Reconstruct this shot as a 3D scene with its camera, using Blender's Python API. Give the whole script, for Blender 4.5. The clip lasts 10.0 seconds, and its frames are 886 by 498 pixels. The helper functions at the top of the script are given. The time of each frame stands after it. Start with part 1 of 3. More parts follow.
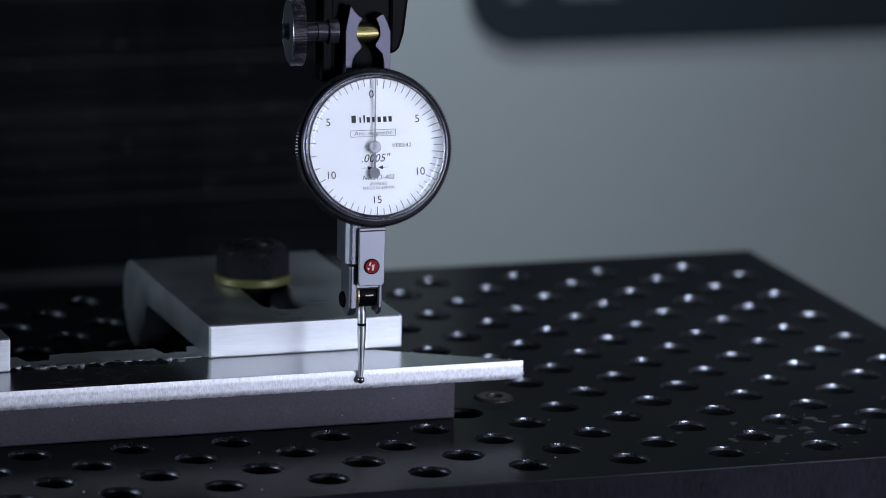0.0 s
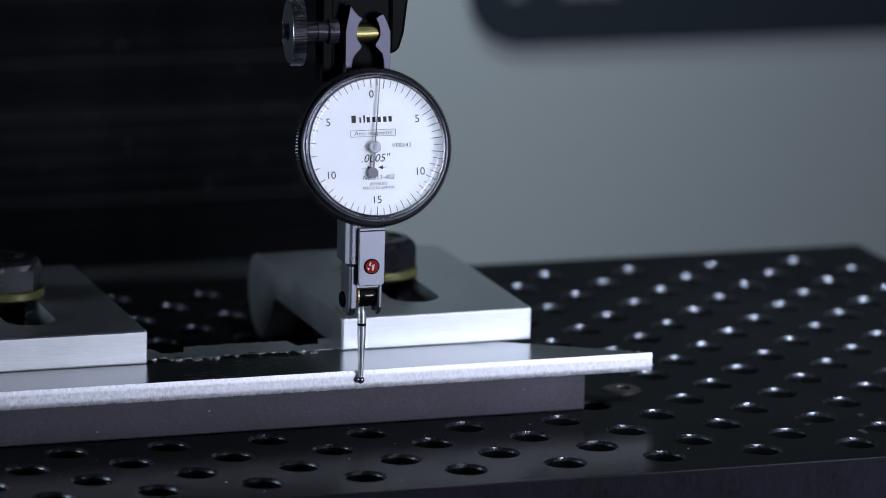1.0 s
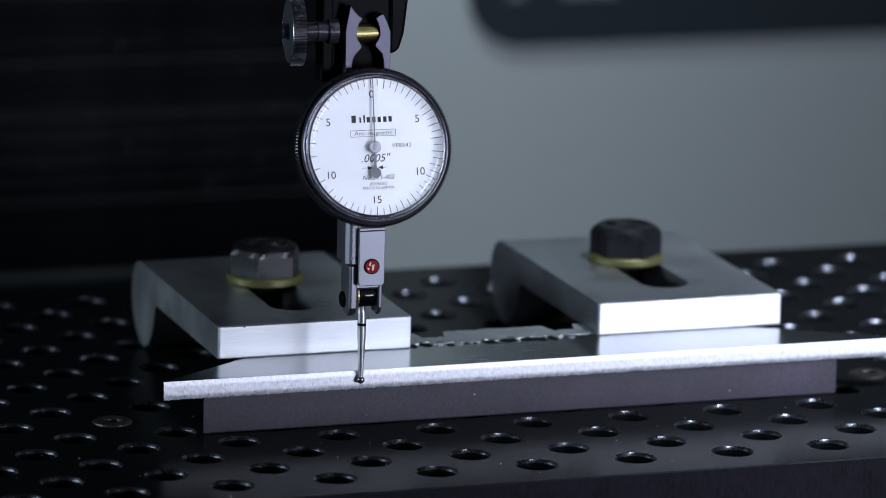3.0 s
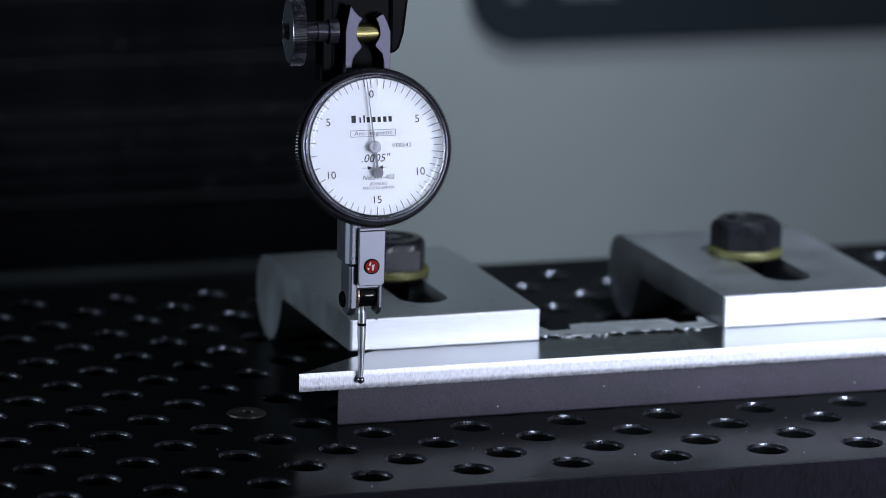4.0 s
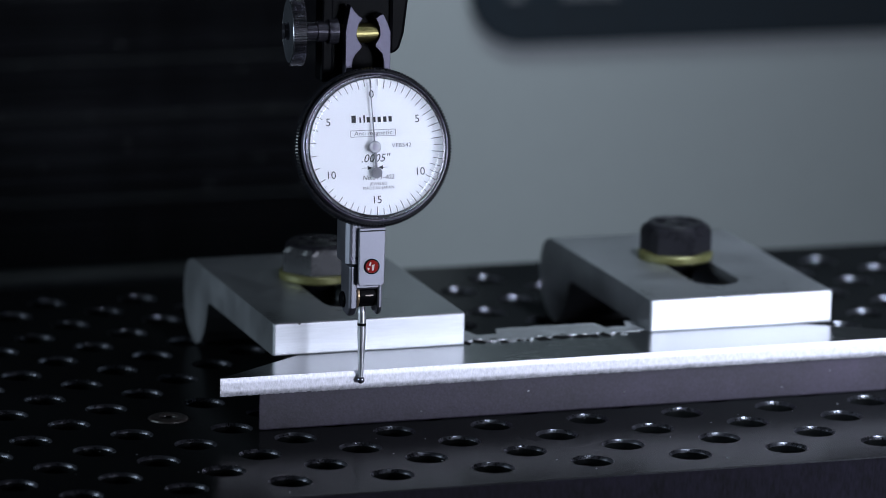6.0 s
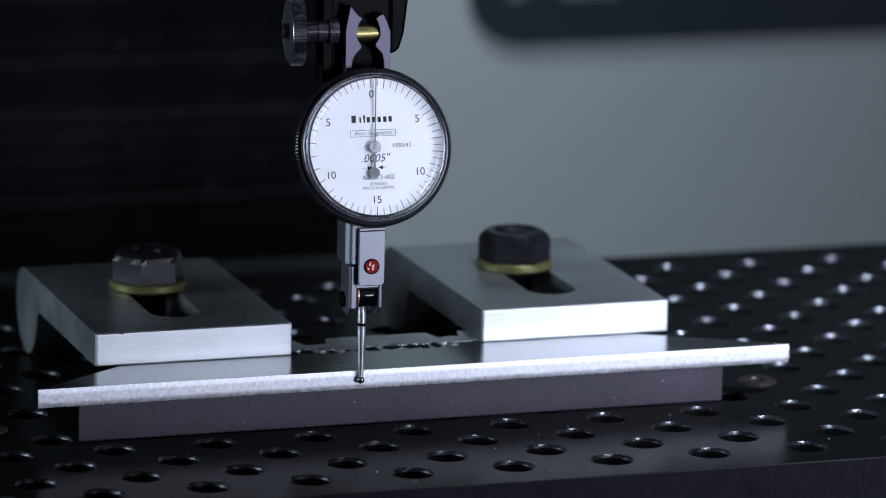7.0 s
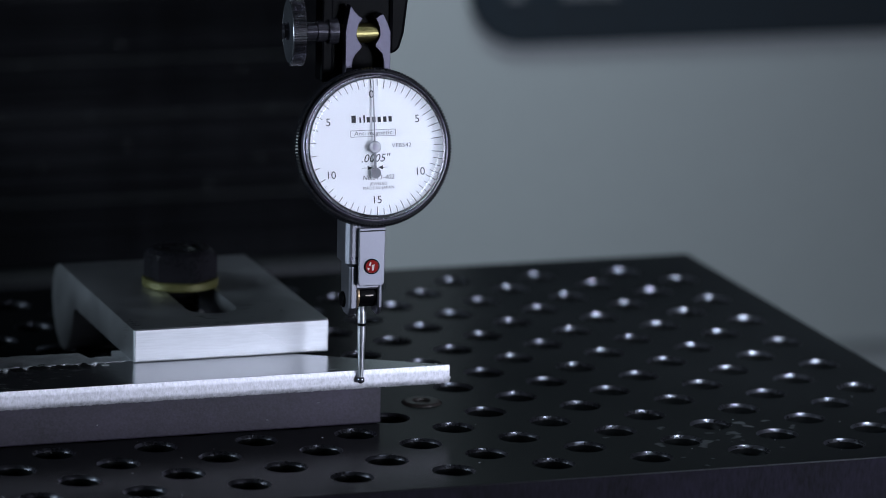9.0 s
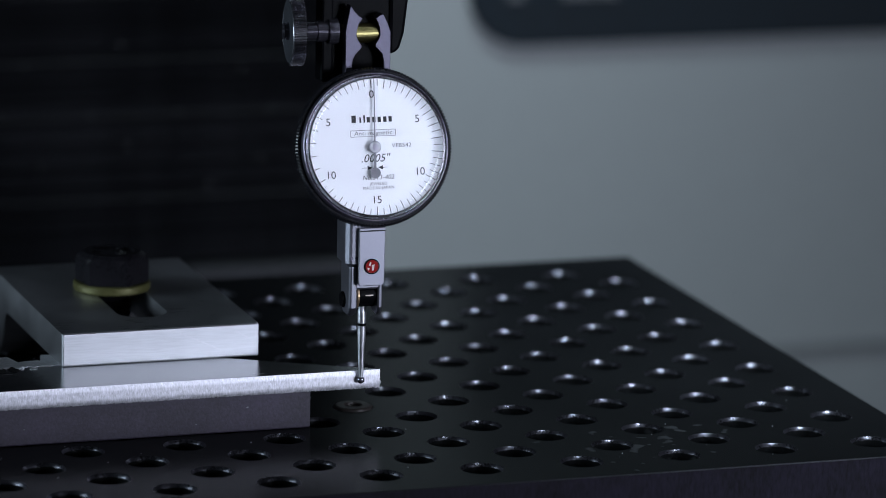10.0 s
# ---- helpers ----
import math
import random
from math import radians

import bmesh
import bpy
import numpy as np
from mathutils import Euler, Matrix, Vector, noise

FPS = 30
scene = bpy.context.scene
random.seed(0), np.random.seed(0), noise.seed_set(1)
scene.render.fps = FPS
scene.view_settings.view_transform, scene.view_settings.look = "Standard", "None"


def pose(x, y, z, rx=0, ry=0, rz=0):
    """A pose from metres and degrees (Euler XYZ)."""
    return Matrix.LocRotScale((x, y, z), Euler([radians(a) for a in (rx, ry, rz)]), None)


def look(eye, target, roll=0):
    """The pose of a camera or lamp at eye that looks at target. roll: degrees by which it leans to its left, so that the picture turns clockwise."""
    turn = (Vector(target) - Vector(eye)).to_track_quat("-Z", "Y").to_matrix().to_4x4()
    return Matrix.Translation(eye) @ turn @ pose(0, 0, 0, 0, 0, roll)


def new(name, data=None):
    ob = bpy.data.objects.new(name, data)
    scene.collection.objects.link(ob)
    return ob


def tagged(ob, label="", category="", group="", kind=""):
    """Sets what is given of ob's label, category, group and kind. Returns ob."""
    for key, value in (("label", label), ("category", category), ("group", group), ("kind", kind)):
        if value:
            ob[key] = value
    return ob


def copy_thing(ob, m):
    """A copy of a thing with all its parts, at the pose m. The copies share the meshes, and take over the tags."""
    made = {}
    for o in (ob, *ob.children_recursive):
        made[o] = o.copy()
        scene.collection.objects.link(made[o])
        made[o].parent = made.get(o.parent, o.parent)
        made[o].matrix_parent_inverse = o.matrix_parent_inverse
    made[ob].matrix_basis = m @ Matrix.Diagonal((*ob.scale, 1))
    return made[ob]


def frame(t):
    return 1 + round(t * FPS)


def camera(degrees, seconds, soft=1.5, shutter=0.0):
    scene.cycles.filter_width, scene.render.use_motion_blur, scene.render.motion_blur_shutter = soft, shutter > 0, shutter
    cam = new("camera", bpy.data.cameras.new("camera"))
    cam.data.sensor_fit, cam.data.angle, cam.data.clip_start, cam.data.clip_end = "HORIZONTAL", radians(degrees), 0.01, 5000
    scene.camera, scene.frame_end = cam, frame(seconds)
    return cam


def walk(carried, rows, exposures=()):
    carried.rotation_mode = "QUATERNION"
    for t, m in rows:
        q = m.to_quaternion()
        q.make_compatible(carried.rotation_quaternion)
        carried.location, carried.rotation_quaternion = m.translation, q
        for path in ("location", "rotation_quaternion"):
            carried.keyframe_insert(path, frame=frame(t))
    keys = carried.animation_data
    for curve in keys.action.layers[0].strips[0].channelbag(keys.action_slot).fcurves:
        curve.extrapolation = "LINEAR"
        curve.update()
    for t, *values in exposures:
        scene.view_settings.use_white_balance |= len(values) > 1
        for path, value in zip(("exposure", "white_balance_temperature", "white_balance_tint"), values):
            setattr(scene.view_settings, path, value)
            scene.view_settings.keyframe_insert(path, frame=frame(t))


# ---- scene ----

MM = 0.001
PITCH = 0.02512           # about an inch between the holes of the fixture plate
HOLE_X, HOLE_Y = -0.0014, -0.0024   # the first hole
PLATE = (-0.320, 0.1387, -0.0160, 0.2045)   # x0, x1, y0, y1 of the plate
WORK_Z = 0.0093           # the riser's height
WORK_TOP = 0.0138
CLAMP_TOP = 0.0220
WORK_Y = 0.0431            # the sawn front edge of the work piece

# camera: long lens, standing still, focused on the indicator
cam = camera(10.880, 10.0, soft=0.35, shutter=0.2)
EYE = Vector((-0.32734, -1.00930, 0.29176))
AIM = Vector((0.312284, 0.924553, -0.218360))
walk(cam, [(0.0, look(EYE, EYE + AIM, 1.202)), (10.0, look(EYE, EYE + AIM, 1.202))])
cam.data.dof.use_dof = True
cam.data.dof.focus_distance = 1.128
cam.data.dof.aperture_fstop = 12.5

# the table's travel along x in millimetres, 0 at the end of the clip
TRAVEL = [
    (0.0, 37.2), (0.1, 40.7), (0.2, 45.2), (0.3, 50.1), (0.4, 52.6), (0.5, 53.0), (0.6, 53.6), (0.7, 57.3),
    (0.8, 62.0), (0.9, 66.6), (1.0, 71.4), (1.1, 75.9), (1.2, 80.2), (1.3, 84.7), (1.4, 89.0), (1.5, 93.6),
    (1.6, 93.7), (1.7, 93.9), (1.8, 98.2), (1.9, 102.7), (2.0, 107.3), (2.1, 111.5), (2.2, 116.0), (2.3, 120.4),
    (2.4, 125.0), (2.5, 129.8), (2.6, 130.5), (2.7, 130.6), (2.9, 135.9), (3.2, 146.2), (3.5, 157.5), (3.8, 168.1),
    (3.9, 172.3), (4.0, 173.5), (4.1, 173.7), (4.2, 175.6), (4.3, 177.2), (4.5, 177.8), (4.7, 179.2), (5.0, 182.1),
    (5.2, 183.7), (5.3, 183.4), (5.4, 180.8), (5.5, 175.8), (5.6, 171.1), (5.7, 166.7), (6.0, 153.5), (6.4, 135.6),
    (6.8, 117.4), (7.0, 108.3), (7.5, 85.8), (8.0, 63.4), (8.5, 40.7), (9.0, 18.0), (9.1, 13.5), (9.2, 9.1),
    (9.3, 5.3), (9.4, 5.0), (9.5, 4.9), (9.6, 3.3), (9.7, 1.9), (9.8, 0.5), (9.9, 0.1), (10.0, 0.0)]
# the needle's turn clockwise from the dial's zero, in degrees
NEEDLE = [
    (0.0, 3.5), (0.2, 6.0), (0.5, 7.0), (0.8, 9.5), (1.0, 7.5), (1.2, 2.5), (1.4, 9.0), (1.5, 13.5), (1.7, 2.5), (2.0, 2.5),
    (2.2, 2.5), (2.5, 6.0), (2.7, 3.5), (3.3, -1.0), (3.8, -8.0), (4.0, -4.0), (4.2, -1.5), (4.5, -2.2), (4.7, -7.0),
    (5.0, -6.5), (5.2, -11.0), (5.5, 7.0), (5.7, -4.0), (6.2, 2.0), (6.8, 10.0), (7.0, 4.0), (7.5, 3.0), (8.0, 5.5),
    (8.5, 6.0), (8.8, 4.5), (9.0, 1.5), (9.2, -6.0), (9.5, -6.0), (9.62, -3.5), (9.7, -2.0), (9.8, -6.0), (9.9, 3.5), (10.0, 2.2)]

# ---- light: a work lamp at the front, dim shop light from above ----
world = bpy.data.worlds.new("shop")
scene.world = world
world.use_nodes = True
world.node_tree.nodes["Background"].inputs[0].default_value = (0.55, 0.65, 0.8, 1)
world.node_tree.nodes["Background"].inputs[1].default_value = 0.02


def area_lamp(name, eye, target, size, size_y, watts, colour, spread=180):
    data = bpy.data.lights.new(name, "AREA")
    data.shape, data.size, data.size_y, data.energy, data.color = "RECTANGLE", size, size_y, watts, colour
    data.spread = radians(spread)
    ob = new(name, data)
    ob.matrix_world = look(eye, target)
    return ob


area_lamp("work_lamp", (0.66, -0.95, 0.10), (0.19, 0.08, 0.03), 0.50, 0.36, 1.00, (0.75, 0.82, 1.0), 50)
area_lamp("overhead_lamp", (0.36, -0.40, 0.80), (0.26, 0.13, 0.0), 0.36, 0.20, 0.42, (0.72, 0.84, 1.0), 16)
area_lamp("side_lamp", (-0.50, 0.12, 0.10), (-0.05, 0.11, 0.03), 0.30, 0.14, 0.32, (0.68, 0.85, 1.0), 90)
area_lamp("rear_lamp", (0.15, 0.44, 0.72), (0.20, 0.60, -0.10), 0.12, 0.10, 0.82, (0.74, 0.92, 0.98), 52)

# ---- materials ----


def shade(name, base, rough=0.5, metal=0.0, grain=900.0, vary=0.25, rough_vary=0.1, bump=0.0, blotch=40.0, coat=0.0,
          stretch=(1, 1, 1), specular=0.5):
    """A surface with fine grain and larger blotches in its colour, gloss and relief."""
    mat = bpy.data.materials.new(name)
    mat.use_nodes = True
    nt = mat.node_tree
    n, ln = nt.nodes, nt.links
    b = n["Principled BSDF"]
    b.inputs["Metallic"].default_value = metal
    b.inputs["Coat Weight"].default_value = coat
    b.inputs["Specular IOR Level"].default_value = specular
    tc = n.new("ShaderNodeTexCoord")
    mp = n.new("ShaderNodeMapping")
    mp.inputs["Scale"].default_value = stretch
    ln.new(tc.outputs["Object"], mp.inputs["Vector"])
    fine = n.new("ShaderNodeTexNoise")
    fine.inputs["Scale"].default_value = grain
    fine.inputs["Detail"].default_value = 3
    big = n.new("ShaderNodeTexNoise")
    big.inputs["Scale"].default_value = blotch
    big.inputs["Detail"].default_value = 4
    ln.new(mp.outputs["Vector"], fine.inputs["Vector"])
    ln.new(tc.outputs["Object"], big.inputs["Vector"])
    mix = n.new("ShaderNodeMath")
    mix.operation = "MULTIPLY_ADD"
    mix.inputs[1].default_value = 0.5
    half = n.new("ShaderNodeMath")
    half.operation = "MULTIPLY"
    half.inputs[1].default_value = 0.5
    ln.new(big.outputs["Fac"], half.inputs[0])
    ln.new(fine.outputs["Fac"], mix.inputs[0])
    ln.new(half.outputs[0], mix.inputs[2])
    ramp = n.new("ShaderNodeMapRange")
    ramp.inputs["From Min"].default_value, ramp.inputs["From Max"].default_value = 0.3, 0.7
    ramp.inputs["To Min"].default_value, ramp.inputs["To Max"].default_value = 1 - vary, 1 + vary
    ln.new(mix.outputs[0], ramp.inputs["Value"])
    col = n.new("ShaderNodeMix")
    col.data_type, col.blend_type = "RGBA", "MULTIPLY"
    col.inputs["Factor"].default_value = 1.0
    col.inputs["A"].default_value = (*base, 1)
    ln.new(ramp.outputs["Result"], col.inputs["B"])
    ln.new(col.outputs["Result"], b.inputs["Base Color"])
    rr = n.new("ShaderNodeMapRange")
    rr.inputs["From Min"].default_value, rr.inputs["From Max"].default_value = 0.3, 0.7
    rr.inputs["To Min"].default_value, rr.inputs["To Max"].default_value = rough * (1 - rough_vary), rough * (1 + rough_vary)
    ln.new(mix.outputs[0], rr.inputs["Value"])
    ln.new(rr.outputs["Result"], b.inputs["Roughness"])
    if bump:
        bp = n.new("ShaderNodeBump")
        bp.inputs["Strength"].default_value = bump
        bp.inputs["Distance"].default_value = 0.0003
        ln.new(fine.outputs["Fac"], bp.inputs["Height"])
        ln.new(bp.outputs["Normal"], b.inputs["Normal"])
    return mat


def plate_material():
    """Black oxide steel with a gloss of oil, and dried coolant stains near one corner."""
    mat = shade("black_oxide_plate", (0.0088, 0.0096, 0.0102), 0.22, 0.0, 1200, 0.35, 0.15, 0.0, 22, specular=0.020)
    nt = mat.node_tree
    n, ln = nt.nodes, nt.links
    b = n["Principled BSDF"]
    col = b.inputs["Base Color"].links[0].from_socket
    tc = n.new("ShaderNodeTexCoord")
    dist = n.new("ShaderNodeVectorMath")
    dist.operation = "DISTANCE"
    dist.inputs[1].default_value = (0.074, 0.010, 0.0)
    ln.new(tc.outputs["Object"], dist.inputs[0])
    near = n.new("ShaderNodeMapRange")
    near.inputs["From Min"].default_value, near.inputs["From Max"].default_value = 0.012, 0.040
    near.inputs["To Min"].default_value, near.inputs["To Max"].default_value = 0.12, -0.10
    ln.new(dist.outputs["Value"], near.inputs["Value"])
    spots = n.new("ShaderNodeTexNoise")
    spots.inputs["Scale"].default_value = 190
    spots.inputs["Detail"].default_value = 1
    ln.new(tc.outputs["Object"], spots.inputs["Vector"])
    add = n.new("ShaderNodeMath")
    ln.new(spots.outputs["Fac"], add.inputs[0])
    ln.new(near.outputs["Result"], add.inputs[1])
    mask = n.new("ShaderNodeMapRange")
    mask.inputs["From Min"].default_value, mask.inputs["From Max"].default_value = 0.71, 0.80
    ln.new(add.outputs[0], mask.inputs["Value"])
    mix = n.new("ShaderNodeMix")
    mix.data_type = "RGBA"
    ln.new(mask.outputs["Result"], mix.inputs["Factor"])
    ln.new(col, mix.inputs["A"])
    mix.inputs["B"].default_value = (0.055, 0.059, 0.062, 1)
    ln.new(mix.outputs["Result"], b.inputs["Base Color"])
    return mat


def glass_material(name):
    mat = bpy.data.materials.new(name)
    mat.use_nodes = True
    b = mat.node_tree.nodes["Principled BSDF"]
    b.inputs["Transmission Weight"].default_value = 1.0
    b.inputs["Roughness"].default_value = 0.02
    b.inputs["IOR"].default_value = 1.45
    b.inputs["Base Color"].default_value = (1, 1, 1, 1)
    return mat


M_PLATE = plate_material()
M_PLATE_SIDE = shade("plate_side", (0.0090, 0.0076, 0.0135), 0.55, 0.0, 900, 0.85, 0.2, 0.10, 85, stretch=(1.6, 1, 0.5), specular=0.08)
M_SAWN = shade("sawn_aluminium", (0.73, 0.72, 0.77), 0.52, 1.0, 2600, 0.38, 0.3, 0.16, 900, stretch=(1.5, 1.5, 0.36))
M_FACE = shade("rolled_aluminium", (0.36, 0.365, 0.38), 0.22, 1.0, 600, 0.10, 0.35, 0.04, 30, stretch=(0.3, 3, 1))
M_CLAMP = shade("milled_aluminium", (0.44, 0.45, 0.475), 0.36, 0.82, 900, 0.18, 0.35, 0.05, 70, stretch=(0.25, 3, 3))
# the clamp's own metal, coloured lighter for the light on the noses
M_NOSE_LIT = shade("milled_nose_lit", (0.70, 0.71, 0.745), 0.46, 0.9, 900, 0.12, 0.2, 0.05, 45, stretch=(0.25, 3, 3))
M_TORN_LIT = shade("torn_lit_aluminium", (0.74, 0.75, 0.78), 0.50, 0.85, 1200, 0.2, 0.3, 0.2, 200)
M_GOUGE = shade("gouge_shade", (0.008, 0.008, 0.009), 0.6, 0.0, 900, 0.3, 0.2, 0.1, 200, specular=0.2)
M_RISER = shade("purple_black_riser", (0.037, 0.029, 0.048), 0.55, 0.0, 1700, 0.70, 0.1, 0.15, 60)
M_BOLT = shade("black_bolt_steel", (0.013, 0.0125, 0.0155), 0.29, 0.0, 1500, 0.4, 0.2, 0.05, 160, specular=0.26)
M_ZINC = shade("yellow_zinc", (0.145, 0.14, 0.052), 0.42, 0.4, 900, 0.2, 0.2, 0.05, 90)
M_BELLOWS = shade("bellows_cloth", (0.018, 0.0187, 0.022), 0.65, 0.0, 300, 0.7, 0.3, 0.4, 25, specular=0.15)
M_FLANGE = shade("lit_bellows_flange", (0.028, 0.029, 0.033), 0.6, 0.0, 300, 0.5, 0.3, 0.2, 25, specular=0.2)
M_WALL = shade("grey_enamel_wall", (0.246, 0.265, 0.269), 0.42, 0.0, 120, 0.05, 0.15, 0.03, 4)
M_SEAM = shade("grey_seam", (0.13, 0.14, 0.145), 0.6, 0.0, 120, 0.1, 0.1, 0.0, 8)
M_PANEL = shade("dark_tinted_panel", (0.013, 0.018, 0.024), 0.55, 0.0, 200, 0.2, 0.2, 0.0, 12, specular=0.08)
M_DARK = shade("dark_shop_wall", (0.05, 0.052, 0.055), 0.7, 0.0, 20, 0.3, 0.1, 0.1, 3)
M_SATIN = shade("satin_chrome", (0.305, 0.305, 0.355), 0.40, 1.0, 2500, 0.04, 0.1, 0.0, 150)
M_STEEL = shade("polished_steel", (0.72, 0.72, 0.76), 0.38, 1.0, 2000, 0.06, 0.3, 0.02, 200)
M_BLACK = shade("black_lacquer", (0.0035, 0.0035, 0.0045), 0.32, 0.0, 1800, 0.2, 0.2, 0.0, 150, specular=0.05)
M_BEZEL = shade("black_chrome_bezel", (0.36, 0.34, 0.42), 0.34, 1.0, 2500, 0.15, 0.3, 0.03, 200)
M_KNURL = shade("black_knurl", (0.016, 0.016, 0.021), 0.20, 0.1, 1800, 0.3, 0.3, 0.05, 150, specular=0.7)
M_KNOB = shade("nickel_knob", (0.085, 0.09, 0.105), 0.45, 0.6, 2200, 0.2, 0.3, 0.08, 200)
M_RIM = shade("nickel_rim", (0.62, 0.61, 0.66), 0.24, 1.0, 2200, 0.3, 0.3, 0.1, 200)
M_JAW = shade("ground_steel_jaw", (0.115, 0.108, 0.145), 0.40, 0.9, 1500, 0.10, 0.2, 0.02, 250)
M_BRASS = shade("brass", (0.36, 0.31, 0.13), 0.34, 1.0, 2000, 0.1, 0.2, 0.03, 150)
M_BRONZE = shade("bronze", (0.42, 0.30, 0.19), 0.35, 0.8, 2000, 0.2, 0.2, 0.05, 300)
M_HUB = shade("brushed_hub", (0.42, 0.42, 0.45), 0.32, 1.0, 2000, 0.1, 0.2, 0.02, 300)
M_DIAL = shade("white_dial", (0.77, 0.775, 0.81), 0.55, 0.0, 3000, 0.015, 0.1, 0.0, 200)
M_INK = shade("dial_ink", (0.012, 0.012, 0.016), 0.6, 0.0, 3000, 0.1, 0.1, 0.0, 200)
M_NEEDLE = shade("needle_grey", (0.17, 0.17, 0.19), 0.35, 0.3, 3000, 0.1, 0.1, 0.0, 200)
M_RED = shade("red_enamel", (0.36, 0.010, 0.008), 0.2, 0.0, 2500, 0.2, 0.2, 0.0, 500)
M_WHITE = shade("white_enamel", (0.88, 0.70, 0.66), 0.35, 0.0, 2500, 0.05, 0.1, 0.0, 500)
M_GLASS = glass_material("crystal_glass")
M_CHAMFER = shade("bare_steel_chamfer", (0.12, 0.12, 0.14), 0.29, 0.9, 1500, 0.5, 0.3, 0.14, 120)
M_NICKEL = shade("worn_nickel", (0.42, 0.42, 0.46), 0.26, 1.0, 900, 0.3, 0.15, 0.1, 120)
M_PALE_EDGE = shade("pale_plate_edge", (0.022, 0.022, 0.026), 0.45, 0.3, 900, 0.6, 0.3, 0.1, 60, specular=0.2)
M_DROP = shade("dull_droplet", (0.075, 0.079, 0.087), 0.5, 0.0, 900, 0.3, 0.2, 0.0, 120)
M_SHAFT = shade("blued_steel_shaft", (0.24, 0.23, 0.28), 0.22, 0.9, 1500, 0.3, 0.3, 0.08, 150, stretch=(3, 0.3, 0.3))
M_RUST = shade("rusty_plug", (0.035, 0.028, 0.026), 0.4, 0.2, 700, 0.5, 0.2, 0.3, 220)

# ---- mesh helpers ----


def part(name, bm, material, parent=None, label="", smooth=False, at=None):
    """Links a bmesh as one mesh object, under a thing or a part."""
    me = bpy.data.meshes.new(name)
    bmesh.ops.recalc_face_normals(bm, faces=bm.faces)
    bm.to_mesh(me)
    bm.free()
    me.materials.append(material)
    if smooth:
        for poly in me.polygons:
            poly.use_smooth = True
    ob = new(name, me)
    if parent:
        ob.parent = parent
    if at is not None:
        ob.matrix_basis = at
    if label:
        tagged(ob, label)
    return ob


def soften(bm, width, segments=2, angle=0.6):
    edges = [e for e in bm.edges if len(e.link_faces) == 2 and e.calc_face_angle(0) > angle]
    bmesh.ops.bevel(bm, geom=edges, offset=width, segments=segments, affect="EDGES", profile=0.5, clamp_overlap=True)
    return bm


def box(x0, x1, y0, y1, z0, z1, bevel=0.0, segments=2):
    bm = bmesh.new()
    bmesh.ops.create_cube(bm, size=1)
    for v in bm.verts:
        v.co = ((x0 + x1) / 2 + v.co.x * (x1 - x0), (y0 + y1) / 2 + v.co.y * (y1 - y0), (z0 + z1) / 2 + v.co.z * (z1 - z0))
    if bevel:
        soften(bm, bevel, segments)
    return bm


def prism(points, axis, a, b, bevel=0.0, segments=2):
    """An outline, drawn in the two other axes in their order, pulled along axis from a to b."""
    bm = bmesh.new()

    def put(u, v, w):
        return {"x": (w, u, v), "y": (u, w, v), "z": (u, v, w)}[axis]
    low = [bm.verts.new(put(u, v, a)) for u, v in points]
    top = [bm.verts.new(put(u, v, b)) for u, v in points]
    bm.faces.new(low)
    bm.faces.new(top)
    for k in range(len(points)):
        bm.faces.new((low[k], low[k - 1], top[k - 1], top[k]))
    bmesh.ops.recalc_face_normals(bm, faces=bm.faces)
    if bevel:
        soften(bm, bevel, segments)
    return bm


def turned(profile, axis="z", steps=32, close=True, bm=None):
    """A lathe shape: profile of (radius, height) round the axis."""
    bm = bm or bmesh.new()
    rings = []
    for r, h in profile:
        ring = []
        for k in range(steps):
            a = 2 * math.pi * k / steps
            c, s = r * math.cos(a), r * math.sin(a)
            ring.append(bm.verts.new({"z": (c, s, h), "y": (c, h, s), "x": (h, c, s)}[axis]))
        rings.append(ring)
    for r0, r1 in zip(rings, rings[1:]):
        for k in range(steps):
            bm.faces.new((r0[k - 1], r0[k], r1[k], r1[k - 1]))
    if close:
        bm.faces.new(rings[0])
        bm.faces.new(rings[-1])
    return bm


def arc(cx, cy, r, a0, a1, n):
    return [(cx + r * math.cos(radians(a0 + (a1 - a0) * k / n)), cy + r * math.sin(radians(a0 + (a1 - a0) * k / n)))
            for k in range(n + 1)]


def lettering(text, size, parent, x, z, material, y=0.0, slant=0.0, name="lettering", spread=1.0):
    """Flat raised writing in the xz plane, facing -y, centred on x and z."""
    cu = bpy.data.curves.new("writing", "FONT")
    cu.body, cu.size, cu.align_x, cu.align_y = text, size, "CENTER", "CENTER"
    cu.shear, cu.space_character, cu.extrude, cu.resolution_u = slant, spread, 0.00001, 4
    tmp = bpy.data.objects.new("writing", cu)
    scene.collection.objects.link(tmp)
    bpy.context.view_layer.update()
    me = bpy.data.meshes.new_from_object(tmp.evaluated_get(bpy.context.evaluated_depsgraph_get()))
    bpy.data.objects.remove(tmp)
    me.materials.clear()
    me.materials.append(material)
    ob = new(name, me)
    ob.parent = parent
    ob.matrix_basis = Matrix.Translation((x, y, z)) @ pose(0, 0, 0, 90)
    return ob


